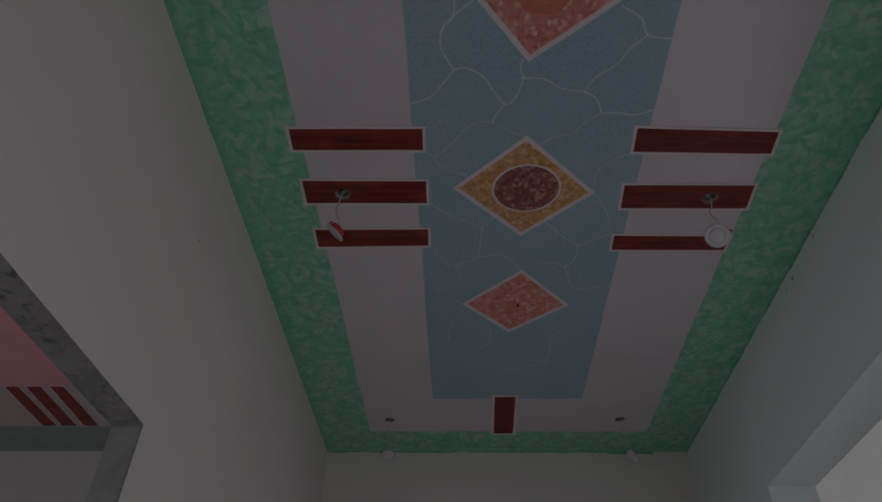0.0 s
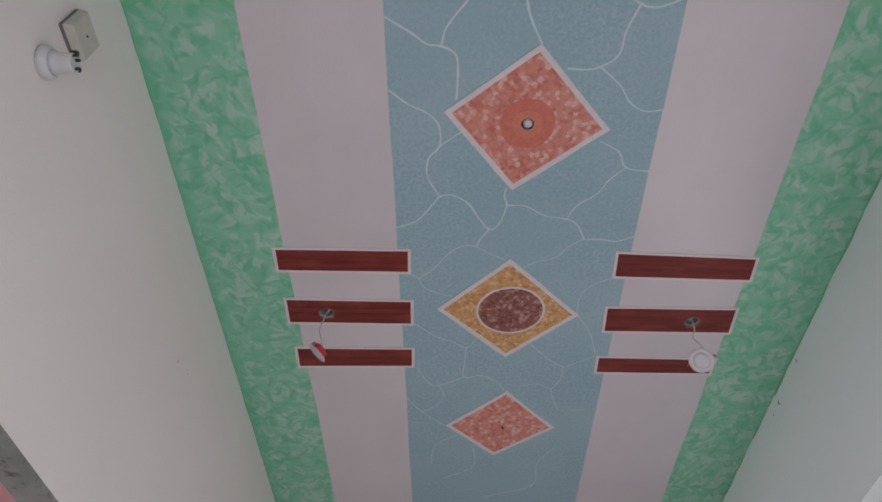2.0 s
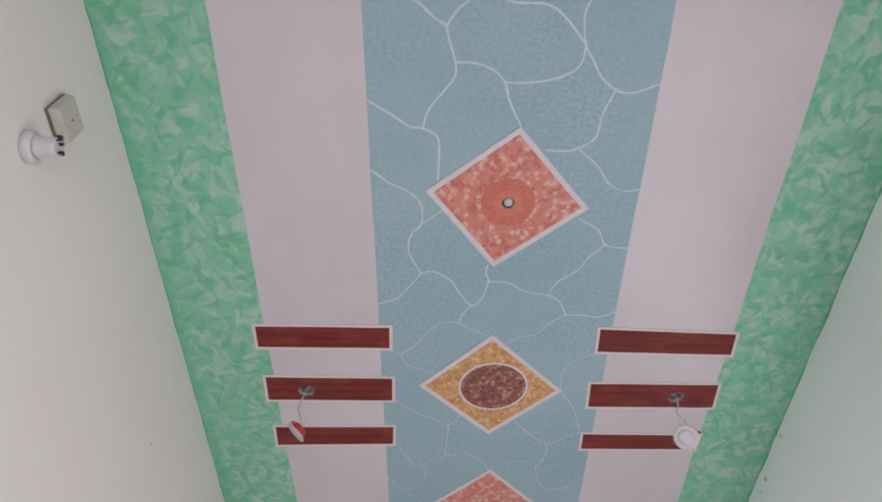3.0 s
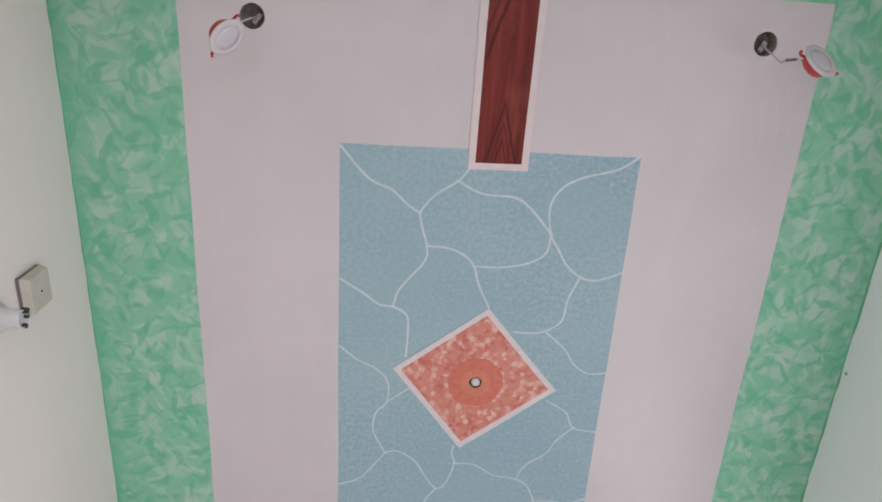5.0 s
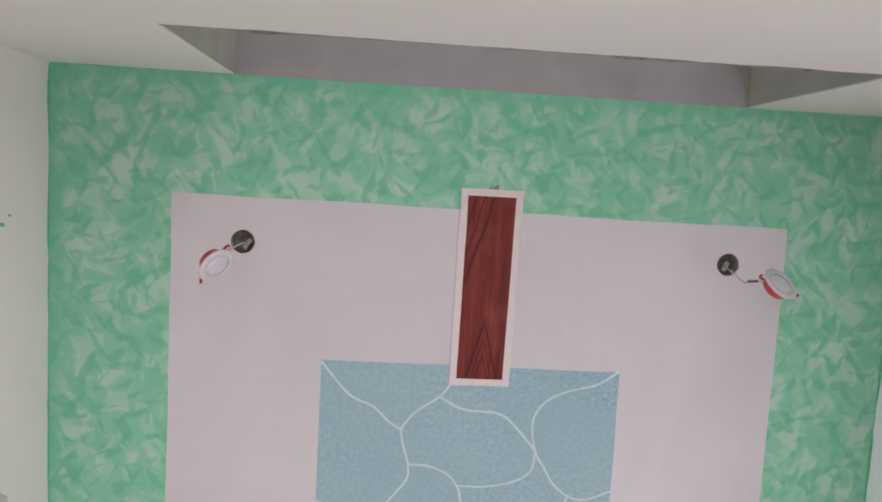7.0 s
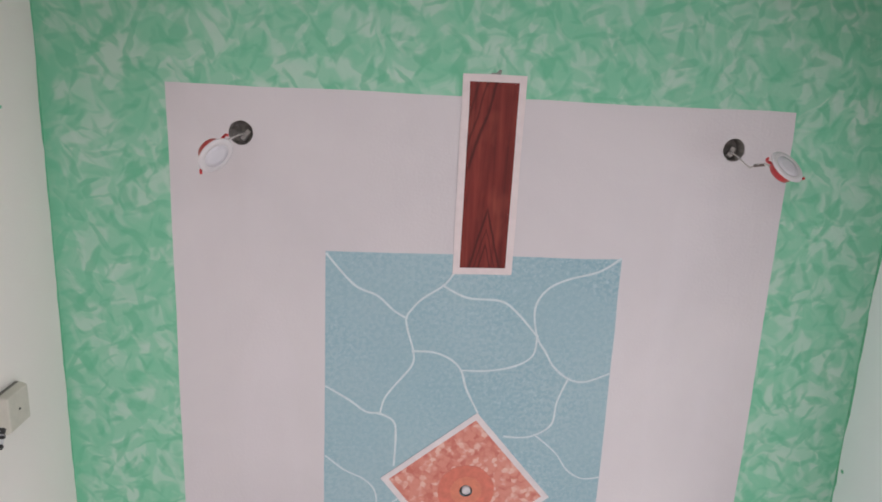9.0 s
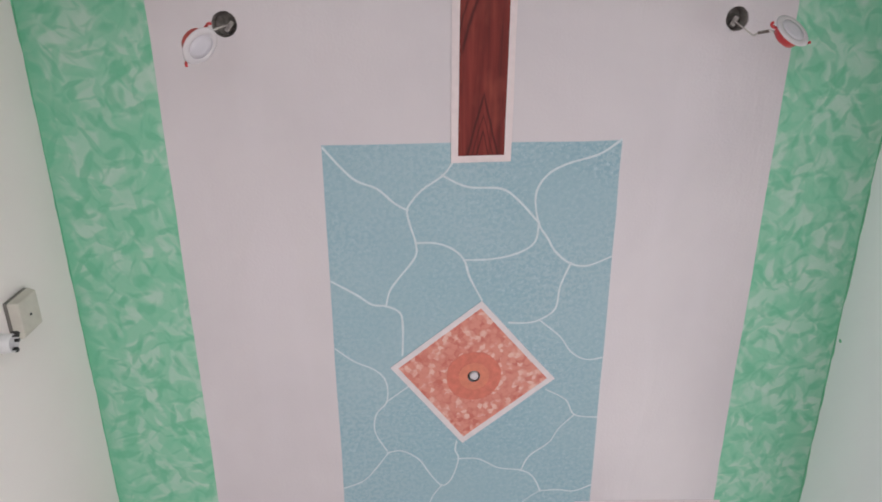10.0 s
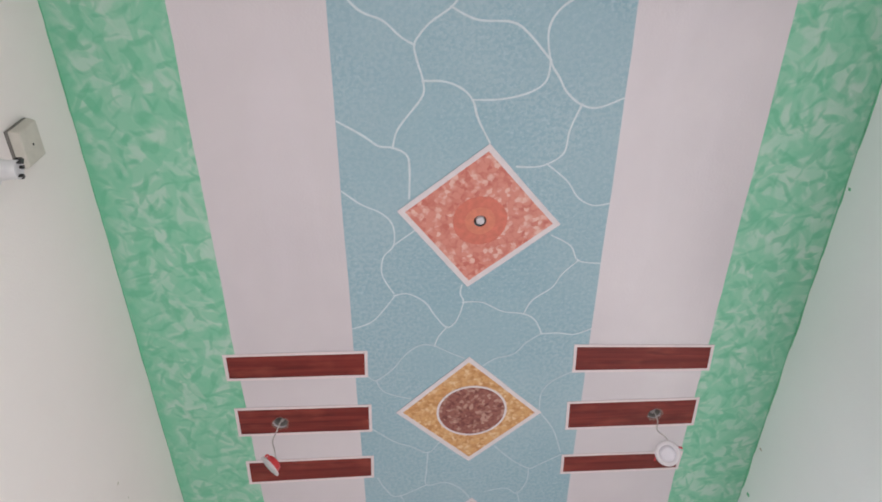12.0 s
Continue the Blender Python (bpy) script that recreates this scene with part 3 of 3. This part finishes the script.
draw_vein((1.384, 1.969), (1.324, 2.003), (1.288, 2.053), (1.284, 2.122), (1.293, 2.154), (1.344, 2.239), (1.379, 2.350))
draw_vein((1.380, 2.368), (1.303, 2.415), (1.267, 2.430), (1.202, 2.381), (1.137, 2.308))
draw_vein((0.699, 2.188), (0.778, 2.259), (0.836, 2.287), (0.895, 2.322), (0.932, 2.277))
draw_vein((0.895, 2.322), (0.889, 2.411), (0.888, 2.492), (0.956, 2.484), (1.013, 2.520), (1.052, 2.579))
draw_vein((0.710, 2.442), (0.738, 2.508), (0.780, 2.548), (0.888, 2.492))
draw_vein((1.267, 2.430), (1.265, 2.502), (1.231, 2.565), (1.185, 2.533), (1.109, 2.546))
draw_vein((0.791, 2.546), (0.809, 2.613), (0.777, 2.673), (0.719, 2.714))
draw_vein((0.653, 2.623), (0.719, 2.714), (0.814, 2.809))
draw_vein((1.232, 2.557), (1.253, 2.645), (1.291, 2.705), (1.378, 2.695))
draw_vein((0.867, 2.875), (0.773, 2.948), (0.750, 3.086))
draw_vein((0.935, 2.967), (0.938, 3.110), (0.819, 3.199))
draw_vein((1.286, 2.967), (1.222, 3.086), (1.215, 3.264), (1.053, 3.345), (0.995, 3.373))

# diamonds
def diamond(poly, field_mat, label, seed, hole=False):
    cx, cy = sum(p[0] for p in poly) / 4, sum(p[1] for p in poly) / 4
    local = inset([(x - cx, y - cy) for x, y in poly], -0.003)
    ob = thing("ceiling_diamond", label, "ceiling ornament", pose(cx, cy, H - 0.0009), "painted diamonds on the ceiling")
    cut = [ring(EYE_HOLE[0] - cx, EYE_HOLE[1] - cy, EYE_HOLE[2], n=16)] if hole else []
    frame_and_field(ob, local, 0.0160, M_LINE, field_mat, cut, "field", seed)
    return ob, cx, cy


coral, cx, cy = diamond([(1.072, 1.145), (1.286, 1.397), (1.022, 1.602), (0.819, 1.340)], M_RED, "coral marbled diamond with a white outline and round eye", 11, True)
ex, ey, er = EYE_HOLE
medallion = part("medallion", add_plate(bmesh.new(), [ring(ex - cx, ey - cy, 0.079, n=40, rough=0.012, seed=4), ring(ex - cx, ey - cy, er, n=16)], -TH - 0.0004, -TH + 0.0006), M_DISC, coral, "darker brushed coral disc")
part("medallion_core", add_plate(bmesh.new(), [ring(ex - cx, ey - cy, 0.044, n=36, rough=0.02, seed=5), ring(ex - cx, ey - cy, er, n=16)], -TH - 0.001, -TH - 0.0004), plain("orange_brushed_paint", (0.660, 0.220, 0.145), 0.42, 0.4, 50, 0.12), medallion, "orange brushed disc")

gold, gx, gy = diamond([(1.034, 1.888), (1.289, 2.148), (1.043, 2.369), (0.791, 2.118)], M_OCHRE, "ochre marbled diamond with a brown oval and white outlines", 21)
ox, oy = 1.048 - gx, 2.126 - gy
oval_outline = part("oval_outline", add_plate(bmesh.new(), [ring(ox, oy, 0.122, 0.116, 44), ring(ox, oy, 0.1145, 0.1085, 44)], -TH - 0.0006, -TH + 0.0006), M_LINE, gold)
part("oval", add_plate(bmesh.new(), [ring(ox, oy, 0.1145, 0.1085, 44)], -TH - 0.0003, -TH + 0.0006), M_BROWN, oval_outline, "brown marbled oval")

far_coral, fx, fy = diamond([(1.060, 2.580), (1.270, 2.818), (1.025, 3.017), (0.820, 2.805)], M_RED, "coral marbled diamond with a white outline and small nail", 31)
bm = bmesh.new()
lathe(bm, [(0, -0.010), (0.004, -0.009), (0.005, -0.002), (0.003, 0.0), (0, 0.0)], 12)
part("nail", bm, M_BLACK, far_coral, "small dark nail head", pose(1.055 - fx, 2.815 - fy, -0.001))

# hook cup in the eye of the coral diamond
hook = thing("ceiling_hook_cup", "small white plug in a dark hole of the ceiling", "ceiling hook", pose(ex + 0.001, ey, H + 0.004))
part("plug", lathe(bmesh.new(), [(0, -0.010), (0.008, -0.0095), (0.0128, -0.006), (0.0132, 0.012), (0, 0.012)], 20), M_RIM, hook)
bm = bmesh.new()
tube(bm, [(-0.006, 0.010, -0.004), (0.0, 0.013, -0.010), (0.008, 0.011, -0.008), (0.014, 0.004, 0.0)], 0.0012, 6, 4)
part("wire", bm, M_BLACK, hook, "thin dark wire end")


# grained strips
def strip(poly, border, label, group, hole=None, crumb_seed=0, wood=None):
    """A wood-grained strip with its white outline; poly holds the brown field's corners, the first side being a long one."""
    cx, cy = sum(p[0] for p in poly) / 4, sum(p[1] for p in poly) / 4
    turn = math.atan2(poly[1][1] - poly[0][1], poly[1][0] - poly[0][0])
    back = Matrix.Rotation(-turn, 2)
    local = [tuple(back @ Vector((x - cx, y - cy))) for x, y in poly]
    ob = thing("wood_grained_strip", label, "ceiling strip", pose(cx, cy, H - 0.0009, 0, 0, math.degrees(turn)), group)
    cut = []
    if hole:
        hx, hy = back @ Vector((hole[0] - cx, hole[1] - cy))
        cut = [ring(hx, hy, hole[2], n=24, rough=0.10, seed=crumb_seed)]
    grained = frame_and_field(ob, inset(local, -border), border, M_PINKLINE, wood or M_WOOD, cut, "grained_field", crumb_seed + 2)
    if hole:
        rim = add_plate(bmesh.new(), [ring(hx, hy + 0.003, hole[2] + 0.005, hole[2] + 0.005, 26, 0.14, crumb_seed + 8), cut[0]], -TH, -TH + 0.0008)
        part("broken_plaster_rim", rim, M_PLASTER, grained, "crumbled pale plaster round a hole")
    return ob


SIDE = "grained strips beside the blue panel"
TXT = "dark red mahogany-grained strip with a pinkish outline"
strip([(0.256, 1.844), (0.694, 1.851), (0.691, 1.942), (0.254, 1.933)], 0.010, TXT, SIDE, None, 40)
strip([(0.258, 2.074), (0.695, 2.084), (0.692, 2.192), (0.255, 2.185)], 0.010, TXT + " and lamp hole", SIDE, HOLES[2], 41)
strip([(0.260, 2.328), (0.691, 2.332), (0.687, 2.425), (0.257, 2.427)], 0.010, TXT, SIDE, None, 42)
strip([(1.389, 1.861), (1.847, 1.886), (1.851, 1.978), (1.393, 1.961)], 0.010, TXT, SIDE, None, 43)
strip([(1.391, 2.114), (1.844, 2.122), (1.848, 2.237), (1.396, 2.229)], 0.010, TXT + " and lamp hole", SIDE, HOLES[3], 44)
strip([(1.397, 2.377), (1.835, 2.388), (1.832, 2.466), (1.399, 2.459)], 0.010, TXT, SIDE, None, 45)
END = "grained strips across the band's ends"
strip([(1.122, 0.733), (1.128, 0.269), (1.007, 0.269), (1.004, 0.734)], 0.0175, "mahogany-grained strip with arched grain and a wide white outline", END, None, 50, M_ARCH)
strip([(1.092, 4.037), (1.087, 3.617), (0.979, 3.617), (0.985, 4.037)], 0.016, "mahogany-grained strip with arched grain and a wide white outline", END, None, 51, M_ARCH)

# ---------------------------------------------------------------- lamps hanging out of their holes
def downlight(hole, drop, face, label, cord, taped=False, size=1.02):
    """A round LED downlight hanging by its flex; face is the way that its diffuser looks."""
    x, y, r = hole
    ob = thing("recessed_downlight", label, "ceiling lamp", pose(x, y, H), "downlights hanging from their holes")
    n = Vector(face).normalized()
    turn = n.to_track_quat("Z", "Y").to_matrix().to_4x4()
    at = Matrix.Translation((cord[-1][0], cord[-1][1], -drop)) @ turn @ Matrix.Scale(size, 4)
    housing = part("housing", lathe(bmesh.new(), [(0, -0.025), (0.019, -0.025), (0.026, -0.022), (0.030, -0.009), (0.032, 0.0), (0, 0.0)], 30), M_REDP, ob, "red plastic housing", at)
    rim = part("rim", lathe(bmesh.new(), [(0.030, -0.001), (0.040, -0.001), (0.0415, 0.001), (0.040, 0.0035), (0.034, 0.0050), (0.0275, 0.0046), (0.0265, 0.003), (0.030, -0.001)], 36), M_RIM, ob, "white plastic rim", at)
    part("diffuser", lathe(bmesh.new(), [(0.0, 0.0052), (0.015, 0.0050), (0.0276, 0.0045), (0.0276, 0.001), (0, 0.001)], 30), M_DIFF, rim, "milky round diffuser")
    for s in (-1, 1):
        bm = bmesh.new()
        tube(bm, [(s * 0.030, 0.0, -0.010), (s * 0.038, 0.004, -0.013), (s * 0.046, 0.0, -0.008), (s * 0.049, -0.003, -0.001)], 0.0031, 6, 4)
        part("spring_clip", bm, M_REDP, housing, "bent spring clip with a red sleeve")
    end = at @ Vector((0, 0, -0.025))
    pts = [(0.004, 0.003, 0.035), *cord[:-1], tuple(end)]
    flex = part("flex", tube(bmesh.new(), pts, 0.0021, 6, 6), M_CORD, ob, "thin grey flex")
    if taped:
        a, b = Vector(pts[len(pts) // 2]), Vector(pts[len(pts) // 2 + 1])
        part("taped_joint", tube(bmesh.new(), [a, a.lerp(b, 0.4), a.lerp(b, 0.85)], 0.0036, 7, 3), M_TAPE, flex, "dark taped joint")
    part("connector", add_box(bmesh.new(), -0.006, -0.005, -0.014, 0.006, 0.005, 0.014, 0.002, pose(0.006, 0.008, 0.028, 70, 15, 30)), M_CORD, ob, "grey flex connector inside the hole")
    return ob


downlight(HOLES[0], 0.22, (0.68, 0.48, -0.50), "white and red round downlight dangling beside its dark hole", [(0.0, 0.004, -0.02), (-0.012, 0.012, -0.10), (-0.004, 0.012, -0.16), (-0.004, 0.032)])
downlight(HOLES[1], 0.21, (0.30, -0.66, -0.62), "red-backed round downlight dangling sideways on a curled flex", [(0.004, 0.020, -0.03), (0.004, 0.034, -0.08), (-0.006, 0.026, -0.12), (0.006, 0.020, -0.15), (0.020, 0.018)], True)
downlight(HOLES[2], 0.185, (-0.58, 0.16, -0.58), "red-backed round downlight hanging tilted below a grained strip", [(-0.010, 0.010, -0.03), (-0.016, 0.004, -0.08), (-0.004, 0.0, -0.12), (-0.008, 0.004)], False, 0.95)
downlight(HOLES[3], 0.187, (-0.40, -0.64, -0.62), "pale round downlight hanging face down below a grained strip", [(0.002, 0.006, -0.03), (-0.012, 0.010, -0.07), (0.004, 0.004, -0.12), (-0.020, -0.004)], False, 1.0)
downlight(HOLES[4], 0.20, (0.10, -0.40, -0.90), "pale round downlight dangling near the far wall", [(0.0, 0.004, -0.03), (-0.006, 0.010, -0.09), (0.004, 0.0, -0.14), (0, 0)], False, 0.8)
downlight(HOLES[5], 0.21, (-0.75, -0.35, -0.55), "pale round downlight dangling near the far wall", [(0.004, 0.004, -0.03), (0.012, 0.010, -0.08), (0.020, 0.0, -0.14), (0.03, 0)], False, 0.8)

# ---------------------------------------------------------------- junction box and lamp holder on the left wall
box = thing("junction_box", "aged grey plastic junction box screwed to the wall", "junction box", pose(0, 1.007, 2.834))


def frustum(bm, x0, x1, half0, half1, bevel):
    """A square box that narrows away from the wall, with rounded edges."""
    rows = [[bm.verts.new((x, sy * h, sz * h)) for sy, sz in ((-1, -1), (1, -1), (1, 1), (-1, 1))] for x, h in ((x0, half0), (x1, half1))]
    faces = [bm.faces.new(rows[0]), bm.faces.new(rows[1])]
    for k in range(4):
        faces.append(bm.faces.new((rows[0][k], rows[0][(k + 1) % 4], rows[1][(k + 1) % 4], rows[1][k])))
    bmesh.ops.recalc_face_normals(bm, faces=bm.faces)
    bmesh.ops.bevel(bm, geom=list(bm.edges), offset=bevel, segments=3, affect="EDGES", profile=0.5)
    return bm


# dark plate that draws the shadowed gap between cover and wall
part("body", frustum(bmesh.new(), 0.0, 0.0085, 0.0440, 0.0440, 0.0015), M_BOX_GAP, box, "dark plate for the shadowed gap behind the cover")
cover = part("cover", frustum(bmesh.new(), 0.0080, 0.029, 0.0450, 0.0400, 0.0032), M_BOX, box, "slightly paler sloped cover")
part("screw", lathe(bmesh.new(), [(0, 0.002), (0.0024, 0.0015), (0.003, -0.001), (0, -0.001)], 12), M_BLACK, cover, "dark screw head", pose(0.0292, 0.001, 0.0, 0, 90, 0))

holder = thing("lamp_holder", "white wall-mounted lamp holder with black lugs and no bulb", "lamp holder", pose(0, 1.005, 2.691, 0, 90, 0) @ Matrix.Scale(0.88, 4))
part("base", lathe(bmesh.new(), [(0, 0), (0.0385, 0), (0.0405, 0.003), (0.0400, 0.014), (0.0375, 0.019), (0.0335, 0.022), (0.0315, 0.024), (0.0, 0.024)], 34), M_HOLDER, holder)
neck = part("neck", lathe(bmesh.new(), [(0, 0.0242), (0.0310, 0.0242), (0.0265, 0.032), (0.0235, 0.042), (0.0225, 0.056), (0.0220, 0.072), (0.0200, 0.074), (0.0195, 0.062), (0, 0.062)], 30), M_HOLDER, holder)
for turn, size in ((-132, 0.0064), (172, 0.0042), (108, 0.0048)):
    lug = add_box(bmesh.new(), 0.0215 - size, -size, 0.064, 0.0215 + size, size, 0.064 + 2.4 * size, 0.0018)
    part("bayonet_lug", lug, M_BLACK, neck, "black contact lug", pose(0, 0, 0, 0, 0, turn))

# ---------------------------------------------------------------- the room beyond the doorway
NX0, NY0 = -3.2, 0.5
wall("wall_next_far", [rect(NX0, 0, -TL, TOP)], L, L + 0.2, XZ, M_NEXTWALL, "cream painted plaster wall toned down for a dim room")
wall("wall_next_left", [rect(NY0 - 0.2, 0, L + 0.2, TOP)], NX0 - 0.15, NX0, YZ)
# this window hole is never in view, added around the fill lamp
wall("wall_next_near", [rect(NX0, 0, -TL, TOP), rect(-2.45, 0.8, -1.35, 1.9)], NY0 - 0.15, NY0, XZ, label="cream painted plaster wall with an added unseen window opening")
bm = bmesh.new()
nb = rect(-2.9, 0.8, -0.42, 3.955)
npk = rect(-2.62, 1.1, -0.70, 3.495)
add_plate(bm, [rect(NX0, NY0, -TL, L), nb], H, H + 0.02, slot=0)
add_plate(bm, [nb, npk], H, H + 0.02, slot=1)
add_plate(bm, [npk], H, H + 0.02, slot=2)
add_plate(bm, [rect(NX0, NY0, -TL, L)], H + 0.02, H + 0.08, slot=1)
tagged(part("ceiling_next_room", bm, (M_GREY_GREEN, M_NEXTBAND, M_PINK)), "pink ceiling with a dim-toned white band and grey-green border", "ceiling", "", "structure")
NEXT = "grained strips in the next room"
for a, b in ((-1.570, -1.495), (-1.456, -1.378), (-1.328, -1.254)):
    strip([(b, 3.945), (b, 3.500), (a, 3.500), (a - 0.01, 3.945)], 0.003, "dark red wood-grained strip on the next room's ceiling", NEXT, None, int(-a * 100))

# ---------------------------------------------------------------- the bright yard beyond the wide opening
wall("wall_yard", [rect(-6, -0.13, 12, 4.6)], 4.6, 4.8, YZ, M_OUT, "pale sunlit boundary wall of the yard")

# ---------------------------------------------------------------- paint marks on the walls
def paint_mark(place, facing, wide, tall, material, label, seed):
    """A small dried splash, 1 mm thick, on a side wall."""
    bm = add_plate(bmesh.new(), [ring(0, 0, wide / 2, tall / 2, 14, 0.3, seed)], 0, 0.001)
    turn = pose(0, 0, 0, 90, 0, 90) if facing > 0 else pose(0, 0, 0, 90, 0, -90)
    ob = part("paint_mark", bm, material, None, "", Matrix.Translation(place) @ turn)
    return tagged(ob, label, "paint mark", "dried marks on the walls", "structure")


GREEN_MARK, GREY_MARK = "dried green paint splash on a cream wall", "small grey speck on a cream wall"
paint_mark((0, 0.385, 2.905), 1, 0.009, 0.022, M_SPLASH, GREEN_MARK, 1)
paint_mark((0, 0.366, 2.935), 1, 0.006, 0.009, M_SPLASH, GREEN_MARK, 2)
paint_mark((0, 2.000, 2.752), 1, 0.008, 0.010, M_BOX, GREY_MARK, 3)
paint_mark((0, 2.090, 2.776), 1, 0.005, 0.006, M_BOX, GREY_MARK, 4)
paint_mark((W, 2.360, 3.070), -1, 0.010, 0.014, M_BOX, GREY_MARK, 5)
paint_mark((W, 2.590, 3.055), -1, 0.012, 0.020, M_SPLASH, GREEN_MARK, 6)
paint_mark((W, 2.660, 3.050), -1, 0.007, 0.010, M_SPLASH, GREEN_MARK, 7)
paint_mark((W, 1.300, 3.078), -1, 0.010, 0.012, M_SPLASH, GREEN_MARK, 8)

# a dark sliver for a paint chip's shadowed edge, beside the outline of the end strip
chip = part("chipped_paint", add_plate(bmesh.new(), [[(1.056, 0.2512), (1.059, 0.2475), (1.070, 0.2470), (1.078, 0.2390), (1.083, 0.2405), (1.081, 0.2512)]], H - 0.0012, H - 0.0002), M_CEMENT)
tagged(chip, "dark sliver for the shadowed edge of a paint chip on a green ceiling border", "paint mark", "", "structure")
